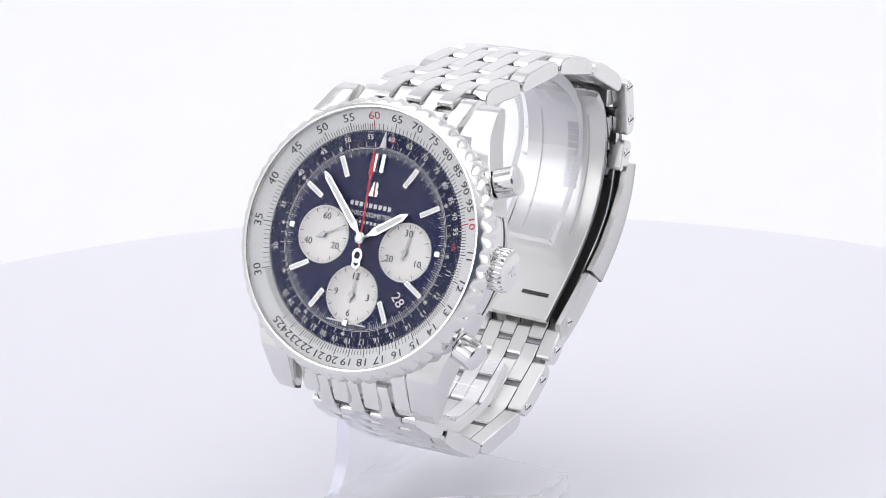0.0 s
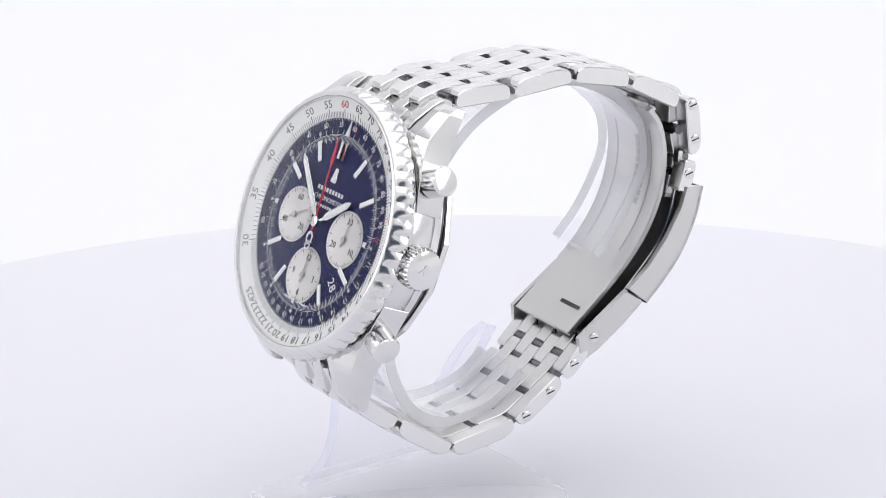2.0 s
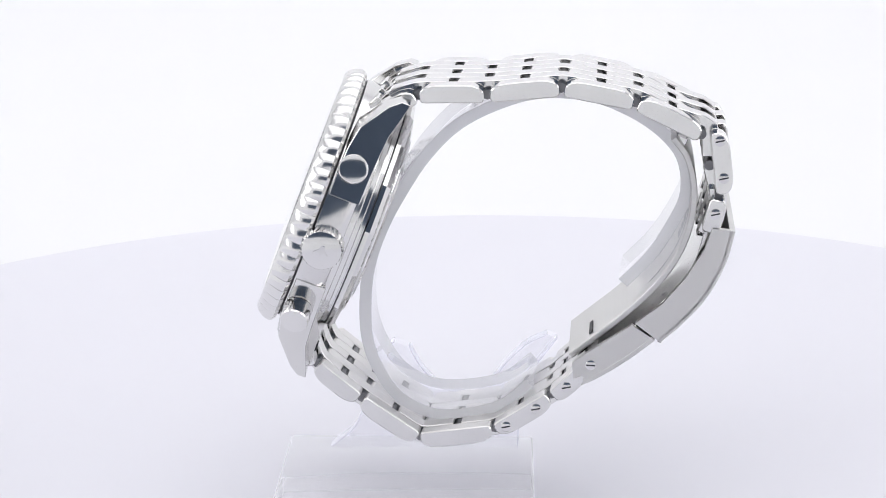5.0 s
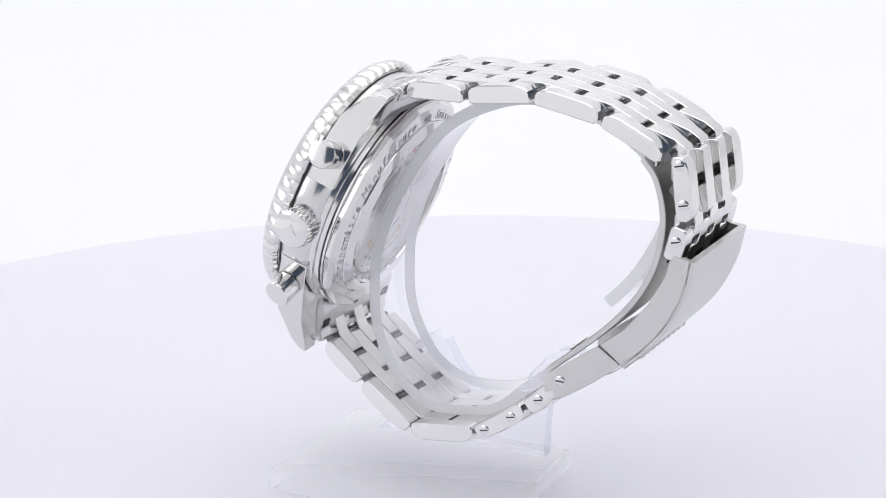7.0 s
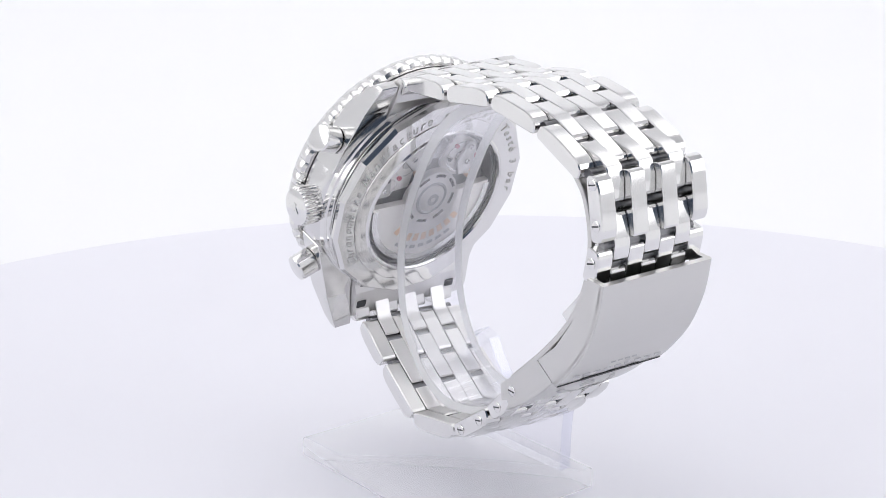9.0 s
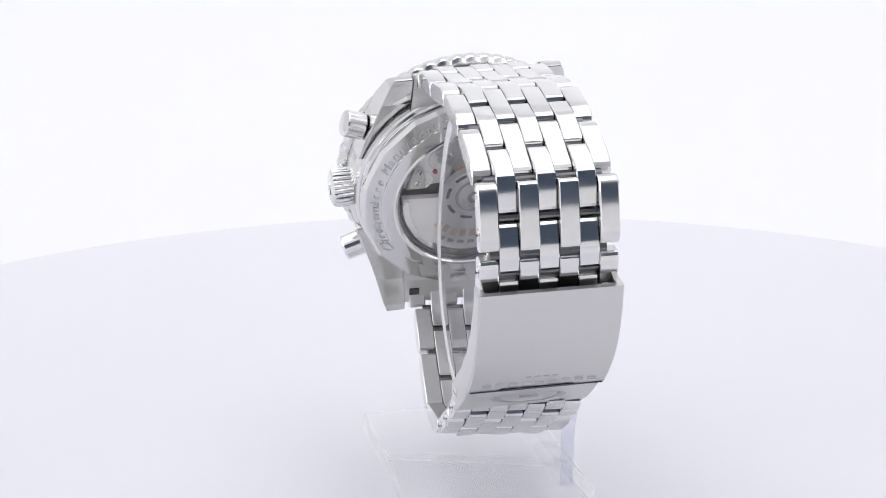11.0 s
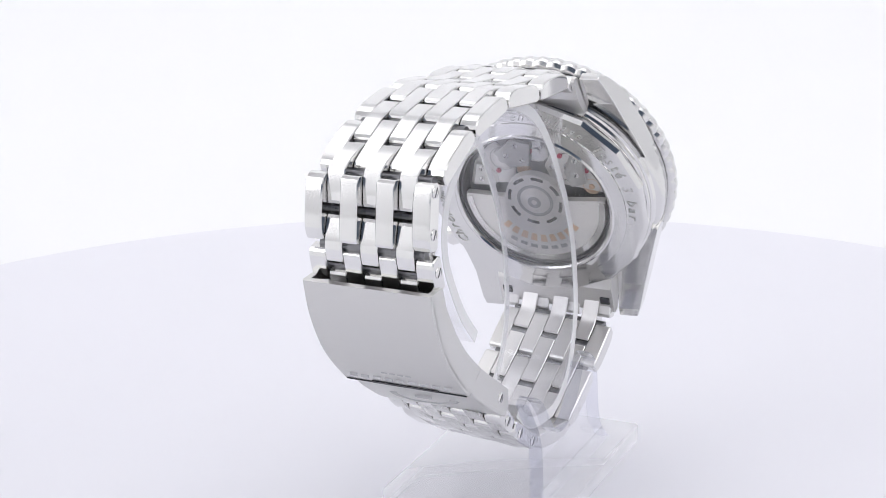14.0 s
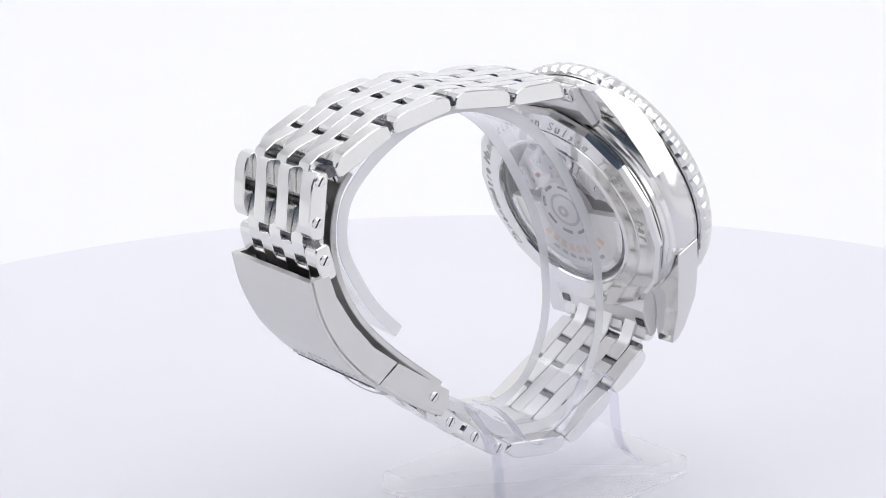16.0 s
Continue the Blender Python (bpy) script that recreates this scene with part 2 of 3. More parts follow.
def case_parts(root):
    body = lathe([(0, -2.0), (21.8, -2.0), (22.15, -1.85), (22.3, -2.3), (22.2, -5.6), (21.6, -6.9), (20.3, -7.7), (0, -7.7)], 120)
    case = part("case", body, STEEL_SIDE, root, "satin steel watch case with polished lugs", HEAD, 35)
    # lugs: sections along y of (y, inner x, outer x, top z, bottom z)
    for sx in (1, -1):
        for sy in (1, -1):
            secs = ((8, 11.7, 21.0, -1.75, -2.1, -7.4), (12.5, 11.7, 19.6, -1.75, -2.1, -7.5), (16, 11.7, 18.2, -1.8, -2.3, -7.7), (19.6, 11.7, 17.1, -2.4, -3.0, -8.0),
                    (24.2, 11.7, 15.9, -5.7, -6.2, -9.2), (25.6, 11.8, 15.3, -7.6, -8.0, -9.5))
            bm = bmesh.new()
            stretch = 1.0 if sy > 0 else 1.055
            rows = [[bm.verts.new((sx * x, sy * (y if y < 15 else y * stretch), z - (0.5 if sy < 0 and y > 20 else 0))) for x, z in ((xi, zi), (xi + (xo - xi) * 0.45, zi), (xo, zo), (xo, zb), (xi, zb))] for y, xi, xo, zi, zo, zb in secs]
            for a, b in zip(rows, rows[1:]):
                for k in range(5):
                    bm.faces.new((a[k], b[k], b[(k + 1) % 5], a[(k + 1) % 5]))
            bm.faces.new(rows[0])
            bm.faces.new(rows[-1])
            bmesh.ops.recalc_face_normals(bm, faces=bm.faces)
            bmesh.ops.bevel(bm, geom=bm.edges[:], offset=0.12, segments=1, affect="EDGES", clamp_overlap=True)
            part("lug", bm, SOFT_STEEL, case, smooth=22)
    # rotating bezel: smooth polished ring, its sloped flank cut into rounded teeth
    def teeth(a, r, z):
        k = min(max((r - 22.2) / 0.9, 0), 1)
        return r - 0.42 * k * (1 - abs(math.cos(27 * a)))
    bm = lathe([(21.2, -1.5), (22.0, -1.62), (22.1, -1.6), (22.9, -1.45), (23.5, -0.9), (23.55, -0.2), (23.3, 0.7), (22.9, 1.4), (22.5, 1.85), (22.2, 2.05), (22.0, 2.2), (21.7, 2.3), (21.4, 2.25), (21.3, 2.0), (21.25, 1.2)],
               648, closed=True, wave=teeth)
    part("bezel", bm, BEZEL_STEEL, case, "polished steel bezel with scalloped edge", smooth=24)
    bm = lathe([(21.3, 1.95), (21.3, 2.3), (20.9, 2.5), (14, 2.75), (7, 2.88), (0, 2.92)], 96)
    lathe([(21.3, 1.95), (14, 2.0), (7, 2.05), (0, 2.06)], 96, bm)
    bmesh.ops.remove_doubles(bm, verts=bm.verts, dist=1e-4)
    g = part("crystal", bm, CRYSTAL, case, "clear domed sapphire crystal", smooth=30)
    g.visible_shadow = False
    # black ring drawn as the shade in the gap between bezel and case
    bm = lathe([(21.0, -1.95), (22.0, -1.95), (22.0, -1.6), (21.0, -1.6)], 96, closed=True)
    part("bezel_gap_shade", bm, BLACK_GAP, case, "thin black ring painting the shaded gap under the bezel", smooth=30)
    # crown and pushers on the three o'clock side
    def grip(a, r, z):
        return r - (0.28 * abs(math.sin(14 * a)) if r > 3.3 else 0)
    bm = lathe([(0, 0), (2.0, 0), (2.0, 0.6), (3.0, 0.9), (3.55, 1.2), (3.6, 4.2), (3.25, 4.7), (2.4, 5.0), (0, 5.15)], 168, wave=grip)
    part("crown", bm, STEEL, case, "fluted polished steel crown", at(20.4, -0.2, -4.2, 0, 90, 0), 24)
    part("crown_emblem", flat(((-1.3, -0.5), (-0.4, -0.2), (0, -0.8), (0.4, -0.2), (1.3, -0.5), (0.5, 0.3), (0.3, 1.0), (-0.3, 1.0), (-0.5, 0.3)), 5.08, 5.2), SOFT_STEEL, case, m=at(20.4, -0.2, -4.2, 0, 90, 0))
    for y, ang in ((12.1, 28), (-12.6, -28)):
        x = math.sqrt(21.9 ** 2 - y * y)
        m = at(x - 1.2, y, -4.3, 0, 0, ang * 0.72) @ pose(0, 0, 0, 0, 90, 0)
        bm = lathe([(0, 0), (2.3, 0), (2.3, 1.1), (1.9, 1.15), (1.9, 1.5), (1.5, 1.55), (1.5, 1.9), (1.9, 1.95), (1.9, 2.3), (1.5, 2.35), (1.5, 2.6), (2.3, 2.7), (2.45, 2.9), (2.45, 6.0), (2.3, 6.3), (1.8, 6.45), (0, 6.5)], 48)
        part("pusher", bm, STEEL, case, "round polished steel chronograph pusher", m, 22)
    # back: stepped round flank, sixteen-sided cover, round window frame
    bm = lathe([(21.5, -7.0), (21.3, -7.9), (20.9, -8.1), (20.8, -8.8), (20.4, -9.0), (20.4, -9.7)], 128)
    part("back_step", bm, STEEL, case, smooth=40)
    # the groove gets its shade from a darker steel colour
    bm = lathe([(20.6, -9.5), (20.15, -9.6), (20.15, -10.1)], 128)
    part("back_groove", bm, SHADED_STEEL, case, "groove round the case back, coloured as shade", smooth=40)
    bm = lathe([(20.3, -8.6), (21.1, -8.75), (21.2, -9.5), (20.6, -10.2), (17.0, -10.75), (16.8, -10.0)], 16)
    part("case_back", bm, SOFT_STEEL, case, "faceted steel case back with engraved writing", at(0, 0, -1.2, 0, 0, 11.25))
    bm = lathe([(17.55, -10.4), (17.4, -10.9), (17.2, -10.95), (15.3, -11.25), (15.0, -11.5), (14.7, -11.5), (14.45, -11.2), (14.45, -9.0)], 120)
    part("window_frame", bm, SOFT_STEEL, case, "polished round frame of the back window", at(0, 0, -1.2), 25)
    bm = lathe([(0, -11.0), (14.5, -11.0), (14.5, -11.3), (0, -11.3)], 96)
    g = part("back_glass", bm, BACK_GLASS, case, "clear glass window in the case back", at(0, 0, -1.2), 30)
    g.visible_shadow = False
    bm = bmesh.new()
    engraved(bm, "Manufacture", 180 - 40, 18.6, 1.8)
    engraved(bm, "en Suisse", 180 + 16, 18.6, 1.8)
    engraved(bm, "Testé 3 bar", 180 + 72, 18.6, 1.8)
    engraved(bm, "Chronomètre", 180 - 98, 18.6, 1.8)
    part("engraving", bm, FINE_ENGRAVING, case, "fine slanted engraved writing")
    before = set(case.children)
    movement(case)
    for ob in set(case.children) - before:
        ob.matrix_basis = Matrix.Translation((0, 0, -0.0002)) @ Matrix.Diagonal((1.055, 1.055, 1, 1)) @ ob.matrix_basis
    return case


def engraved(bm, text, mid, rad, size):
    """Writing round the back, read from behind; mid: degrees clockwise from twelve as seen from behind, plus 180."""
    step = size * 0.88 / rad * 180 / math.pi
    for i, ch in enumerate(text):
        if ch == " ":
            continue
        a = radians(mid - 180 + (i - (len(text) - 1) / 2) * step)
        m = Matrix.Rotation(math.pi, 4, "Y") @ Matrix.Translation((rad * math.sin(a), rad * math.cos(a), 11.73)) @ Matrix.Rotation(-a, 4, "Z") @ Matrix.Rotation(radians(-8.7), 4, "X")
        letters(ch, size, m, bm, 0.04, 0.35)


def movement(case):
    bm = lathe([(0, -8.4), (13.6, -8.4), (13.6, -7.8), (0, -7.8)], 64)
    part("movement_plate", bm, PLATE, case, "grey bridge plate of the movement", smooth=40)
    # half-moon winding rotor
    def sector(r0, r1, a0, a1, z0, z1, n=28):
        pts = [(r1 * math.cos(a0 + (a1 - a0) * i / n), r1 * math.sin(a0 + (a1 - a0) * i / n)) for i in range(n + 1)]
        pts += [(r0 * math.cos(a1 - (a1 - a0) * i / n), r0 * math.sin(a1 - (a1 - a0) * i / n)) for i in range(n + 1)]
        return flat(pts, z0, z1)
    bm = sector(2.0, 12.7, math.pi * 0.98, math.pi * 2.02, -11.2, -9.9)
    rotor = part("rotor", bm, ROTOR, case, "half-round brushed steel winding rotor")
    bm = lathe([(0, -11.75), (1.6, -11.75), (2.2, -11.5), (2.6, -11.25), (5.4, -11.25), (5.5, -9.8), (0, -9.8)], 64)
    part("rotor_hub", bm, ROTOR, case, smooth=40)
    bm = lathe([(2.7, -11.26), (3.0, -11.36), (3.3, -11.26)], 48)
    part("hub_ring", bm, ENGRAVED, case)
    bm = lathe([(0.5, -11.78), (0.9, -11.82), (1.2, -11.76)], 32)
    part("hub_screw", bm, ENGRAVED, case)
    # added dark ring in place of the shadow inside the window
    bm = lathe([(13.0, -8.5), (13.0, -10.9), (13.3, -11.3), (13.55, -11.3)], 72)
    part("rim_shade", bm, SHADED_STEEL, case, "dark inner ring painting the shadow at the back window rim", smooth=40)
    bm = bmesh.new()
    for k in range(8):
        join(bm, sector(4.4, 4.95, math.pi * (k / 4), math.pi * (k / 4 + 0.15), -11.33, -11.25, 6))
    part("hub_slots", bm, BLACK_GAP, case)
    # gilt writing along the rotor, as small bars
    for k in range(9):
        a = math.pi * (1.20 + 0.068 * k)
        part("gilt_bar", sector(7.4, 8.9, a, a + 0.13, -11.24, -11.2, 3), ROSE, case)
    for k in range(7):
        a = math.pi * (1.30 + 0.06 * k)
        part("gilt_bar", sector(9.8, 10.5, a, a + 0.12, -11.24, -11.2, 3), ENGRAVED, case)
    part("rotor_rim", sector(11.6, 12.7, math.pi * 0.99, math.pi * 2.01, -11.5, -11.2, 40), STEEL, case, "polished heavy rim of the rotor")
    # train bridge, levers, jewels and screws in the upper half
    for pts in (((-9.5, 3.2), (-6.5, 2.2), (-5.6, 5.2), (-7.4, 9.4), (-9.2, 8.6)), ((0.5, 6.2), (4.2, 5.6), (6.8, 8.6), (3.0, 11.6), (-0.4, 10.8)), ((8.2, 1.6), (11.8, 1.6), (10.4, 6.2), (8.8, 6.0))):
        part("lever", flat(pts, -9.7, -9.1, 0.15), BRUSHED, case)
    for x, y in ((-7.8, 5.0), (-8.0, 8.0), (1.6, 7.4), (4.4, 8.2), (2.4, 10.4), (9.8, 3.0), (9.4, 5.2), (-3.6, 6.4), (-2.6, 10.6)):
        part("screw", lathe([(0, -9.98), (0.34, -9.98), (0.5, -9.9), (0.5, -9.0)], 16), STEEL, case, m=at(x, y, 0))
        part("screw_slot", box(-0.42, 0.42, -0.07, 0.07, -10.0, -9.96), BLACK_GAP, case, m=at(x, y, 0, 0, 0, 31 * x))
    for x, y in ((-5.2, 8.4), (6.6, 4.6), (0.2, 8.8), (-9.6, 5.6)):
        part("jewel", lathe([(0, -9.2), (0.25, -9.3), (0.42, -9.35), (0.46, -8.4)], 20), RED_JEWEL, case, m=at(x, y, 0), smooth=40)
    for x, y, r, mt in ((-6.5, 6.0, 3.0, STEEL), (5.5, 7.0, 2.4, BRUSHED), (8.8, 3.0, 1.9, STEEL), (-1.0, 9.0, 2.2, STEEL), (-10, 2.2, 1.6, ROSE), (2.0, 4.8, 1.3, ROSE)):
        bm = lathe([(0, -0.8), (r * 0.3, -0.8), (r * 0.35, -0.5), (r * 0.85, -0.5), (r, -0.6), (r, 0), (0, 0)], 48, wave=lambda a, q, z: q - (0.12 * (int(a * 24 / math.pi) % 2) if q > r * 0.95 else 0))
        part("gear", bm, mt, case, m=at(x, y, -8.4))
    for pts in (((-12, 1.0), (-3, 2.6), (-2, 6), (-5, 11.5), (-9.5, 8.5)), ((4, 2), (12.4, 1.5), (11, 6), (7, 10.5), (3, 8))):
        bm = flat(pts, -8.95, -8.4, 0.12)
        part("bridge", bm, ROTOR, case)


# angle of a value on a logarithmic slide-rule scale
def slide(v, at10):
    return at10 + 360 * math.log10(v / 10)


def dial_parts(root):
    bm = lathe([(0, 0.0), (15.0, 0.0), (15.0, -0.5), (0, -0.5)], 96)
    dial = part("dial", bm, NAVY, root, "navy blue dial with three silver subdials", HEAD, 40)
    bm = lathe([(15.0, 0.02), (15.05, 0.14), (17.95, 0.30), (17.95, -0.5), (15.0, -0.5)], 128)
    part("chapter_ring", bm, NAVY_RING, dial, "midnight blue inner slide rule ring", smooth=40)
    bm = lathe([(17.95, 0.25), (18.0, 0.45), (21.25, 1.5), (21.25, -0.5), (17.95, -0.5)], 128)
    part("slide_rule_ring", bm, RING_WHITE, dial, "silvered outer slide rule ring", smooth=40)

    def zo(r):
        return 0.45 + (r - 18.0) * (1.05 / 3.25) + 0.005
    black, red = bmesh.new(), bmesh.new()
    vals = [v / 10 for v in range(100, 150)] + [v / 5 for v in range(75, 150)] + [v / 2 for v in range(60, 120)] + list(range(60, 100))
    for v in vals:
        major = abs(v - round(v)) < 1e-6 and (v < 25 or round(v) % 5 == 0)
        tick(black, slide(v, 73), 18.05, 19.35 if major else 18.9, 0.13 if major else 0.085, zo(18.05), zo(19.35 if major else 18.9))
    for v in list(range(11, 26)) + list(range(30, 100, 5)) + [10, 60]:
        a = slide(v, 73)
        m = Matrix.Rotation(-radians(a), 4, "Z") @ Matrix.Translation((0, 20.1, zo(20.1) + 0.02)) @ Matrix.Rotation(radians(18), 4, "X") @ Matrix.Diagonal((1.3, 1.05, 1, 1))
        if v in (10, 60):
            letters(str(v), 1.25, m, red, 0.02)
            tick(red, a, 18.2, 19.15, 0.16, zo(18.2) + 0.02, zo(19.15) + 0.02)
        elif v not in (60,):
            letters(str(v), 1.25, m, black, 0.02)
    part("outer_scale", black, INK, dial, "fine black scale printing")
    # inner scales
    white = bmesh.new()
    def zi(r):
        return 0.14 + (r - 15.05) * 0.0555 + 0.008
    for v in vals:
        major = abs(v - round(v)) < 1e-6 and (v < 25 or round(v) % 5 == 0)
        tick(white, slide(v, 84), 17.95, 17.3 if major else 17.6, 0.09 if major else 0.06, zi(17.95), zi(17.3 if major else 17.6))
    for v in list(range(11, 26)) + list(range(30, 100, 5)):
        m = Matrix.Rotation(-radians(slide(v, 84)), 4, "Z") @ Matrix.Translation((0, 16.75, zi(16.75) + 0.02))
        letters(str(v), 0.9, m, white, 0.02)
    for v, a, col in (("10", 84, red), ("36", 5.2, red)):
        letters(v, 0.8, Matrix.Rotation(-radians(a), 4, "Z") @ Matrix.Translation((0, 16.6, zi(16.6) + 0.02)), col, 0.02)
    for k in range(60):
        tick(white, 6 * k, 15.25 if k % 5 else 15.0, 16.0, 0.08, zi(15.3))
        if k % 5 == 0:
            letters(str(k or 60), 0.55, Matrix.Rotation(-radians(6 * k), 4, "Z") @ Matrix.Translation((0, 15.75, zi(15.8) + 0.02)), white, 0.02) if k else None
    for k in range(240):
        tick(white, 1.5 * k, 14.1 if k % 4 else 13.7, 14.75, 0.05 if k % 4 else 0.09, 0.005)
    for k in range(180):
        for rr in (14.85, 15.08):
            a0, a1 = radians(2 * k), radians(2 * k + 2)
            q = [white.verts.new((r * math.sin(a), r * math.cos(a), 0.16)) for r, a in ((rr, a0), (rr, a1), (rr + 0.07, a1), (rr + 0.07, a0))]
            white.faces.new(q)
    part("inner_scale", white, WHITE_INK, dial, "fine white scale printing")
    part("red_figures", red, RED, dial, "red scale figures")
    # applied hour markers
    for h in range(1, 12):
        if h in (3, 9, 6):
            r0, r1 = 13.4, 14.5
        else:
            r0, r1 = 10.8, 14.6
        a = radians(30 * h)
        bm = box(-0.5, 0.5, r0, r1, 0, 0.42, 0.12)
        mk = part("hour_marker", bm, STEEL, dial, m=Matrix.Rotation(-a, 4, "Z"))
        if r0 < 12:
            bm = box(-0.3, 0.3, r0 + 0.25, r1 - 0.25, 0.40, 0.46)
            part("lume_inlay", bm, LUME, dial, m=Matrix.Rotation(-a, 4, "Z"))
    for sx in (-0.62, 0.62):
        part("hour_marker", box(sx - 0.42, sx + 0.42, 11.0, 14.1, 0, 0.42, 0.12), STEEL, dial)
    part("twelve_triangle", flat(((-0.65, 15.1), (0.65, 15.1), (0, 17.9)), 0.25, 0.5, 0.08), WHITE_INK, dial)
    # emblem and brand drawn as plain shapes
    bm = flat(((-0.9, 7.0), (0.7, 7.0), (0.9, 7.8), (0.5, 8.3), (0.7, 8.9), (0.4, 9.5), (-0.3, 9.5)), 0.02, 0.25, 0.06)
    part("emblem", bm, STEEL, dial)
    for i in range(9):
        part("brand_bar", box(-3.98 + 0.9 * i, -3.42 + 0.9 * i, 5.1, 5.85, 0.01, 0.07), WHITE_INK, dial)
    bm = letters("CHRONOMETER", 0.82, tr(0, 3.95, 0.05), None, 0.02)
    part("dial_writing", bm, WHITE_INK, dial)
    for i in range(9):
        part("model_bar", box(-3.15 + 0.72 * i, -2.7 + 0.72 * i, 2.4, 2.9, 0.01, 0.06), WHITE_INK, dial)
    part("small_bar", box(-3.6, -1.5, -14.0, -13.75, 0.01, 0.05), WHITE_INK, dial)
    part("small_bar", box(1.5, 3.6, -14.0, -13.75, 0.01, 0.05), WHITE_INK, dial)
    # date window
    bm = flat(((-1.6, -1.15), (1.6, -1.15), (1.6, 1.15), (-1.6, 1.15)), 0.0, 0.05)
    dm = tr(8.55, -8.55, 0, 0, 0, -45)
    bm.transform(dm)
    part("date_window", bm, NAVY_RING, dial)
    part("date_numeral", letters("28", 1.75, dm @ tr(0, 0, 0.08), None, 0.02), WHITE_INK, dial)
    # subdials
    for x, y, nums, hand in ((-7.75, -0.6, (("60", 0), ("20", 120), ("40", 240)), 62), (8.0, -0.8, (("30", 0), ("10", 120), ("20", 240)), 10),
                             (0.0, -9.3, (("12", 0), ("3", 90), ("6", 180), ("9", 270)), 4)):
        bm = lathe([(0, 0.05), (4.6, 0.05), (4.8, 0.12), (4.85, 0.0)], 72)
        part("subdial", bm, SILVER_DIAL, dial, "silver subdial with black figures", at(x, y, 0), 40)
        ink = bmesh.new()
        n = 12
        for k in range(n):
            tick(ink, 360 * k / n, 3.9, 4.55, 0.12, 0.07)
        for k in range(60):
            tick(ink, 6 * k, 4.25, 4.55, 0.05, 0.07)
        for tx, a in nums:
            rr = 3.05
            letters(tx, 1.15, tr(rr * math.sin(radians(a)), rr * math.cos(radians(a)), 0.1, 0, 0, 0), ink, 0.02)
        part("subdial_printing", ink, INK, dial, m=at(x, y, 0))
        bm = flat(((-0.22, -1.3), (0.22, -1.3), (0.12, 0), (0.05, 3.6), (-0.05, 3.6), (-0.12, 0)), 0.3, 0.42)
        lathe([(0, 0.5), (0.5, 0.5), (0.55, 0.2)], 24, bm)
        part("subdial_hand", bm, ENGRAVED, dial, "thin dark subdial hand", at(x, y, 0, 0, 0, -hand))
    # central hands
    for ang, ln, w, z in ((54.5, 9.2, 0.75, 0.55), (-44.7, 13.6, 0.7, 0.85)):
        bm = flat(((-0.35, -0.6), (0.35, -0.6), (0.3, 1.5), (w, 2.6), (w * 0.85, ln - 1.3), (0.08, ln), (-0.08, ln), (-w * 0.85, ln - 1.3), (-w, 2.6), (-0.3, 1.5)), z, z + 0.22, 0.06)
        hand = part("hand", bm, STEEL, dial, "polished hand with white lume strip", at(0, 0, 0, 0, 0, -ang))
        bm = flat(((w * 0.55, 2.9), (w * 0.45, ln - 1.6), (0, ln - 0.9), (-w * 0.45, ln - 1.6), (-w * 0.55, 2.9)), z + 0.2, z + 0.26)
        part("hand_lume", bm, LUME, dial, m=at(0, 0, 0, 0, 0, -ang))
    a = 3.5
    bm = flat(((-0.14, -1.6), (0.14, -1.6), (0.15, 9.8), (0.38, 10.6), (0.34, 11.6), (0.09, 14.4), (-0.09, 14.4), (-0.34, 11.6), (-0.38, 10.6), (-0.15, 9.8)), 1.2, 1.36)
    part("chronograph_hand", bm, RED, dial, "thin red chronograph seconds hand", at(0, 0, 0, 0, 0, a))
    bm = lathe([(0.55, 1.2), (0.95, 1.2), (0.95, 1.4), (0.55, 1.4)], 24, closed=True)
    bm.transform(Matrix.Diagonal((1, 1.25, 1, 1)) @ Matrix.Translation((0, -2.3, 0)))
    join(bm, lathe([(0.45, 1.2), (0.8, 1.2), (0.8, 1.4), (0.45, 1.4)], 24, closed=True), Matrix.Translation((0, -4.2, 0)))
    part("counterweight", bm, STEEL, dial, "polished looped counterweight", at(0, 0, 0, 0, 0, a))
    bm = lathe([(0, 1.65), (0.6, 1.65), (0.95, 1.5), (0.95, 0.3)], 32)
    part("centre_cap", bm, STEEL, dial, smooth=40)
    return dial


# joints of the two strands, (y, z)
UPPER = [(26.2, -10.8), (30.9, -21.9), (36.9, -33.3), (39.4, -45.9), (38.5, -58.6), (29.4, -65.7), (22.5, -66.6)]
LOWER = [(-28.7, -11.0), (-31.6, -21.0), (-34.2, -33.7), (-27.1, -45.8), (-16.9, -52.8), (-10.0, -56.0)]
# the row above the clasp tilts proud of its neighbours
PROUD = ((40.3, -60.6), (30.0, -66.4))
SKEW = Matrix.Translation((0, 0, -0.009)) @ Matrix.Rotation(radians(-3.55), 4, "Y") @ Matrix.Translation((0, 0, 0.009))
# the lower strand hangs a little twisted against the upper one
TWIST = (Matrix.Translation((0.01192, -0.02942, -0.02763)) @ Matrix.Rotation(radians(2.76), 4, "Z") @ Matrix.Rotation(radians(-2.36), 4, "Y")
         @ Matrix.Translation((-0.012, 0.03, 0.027)))
COL = 3.2


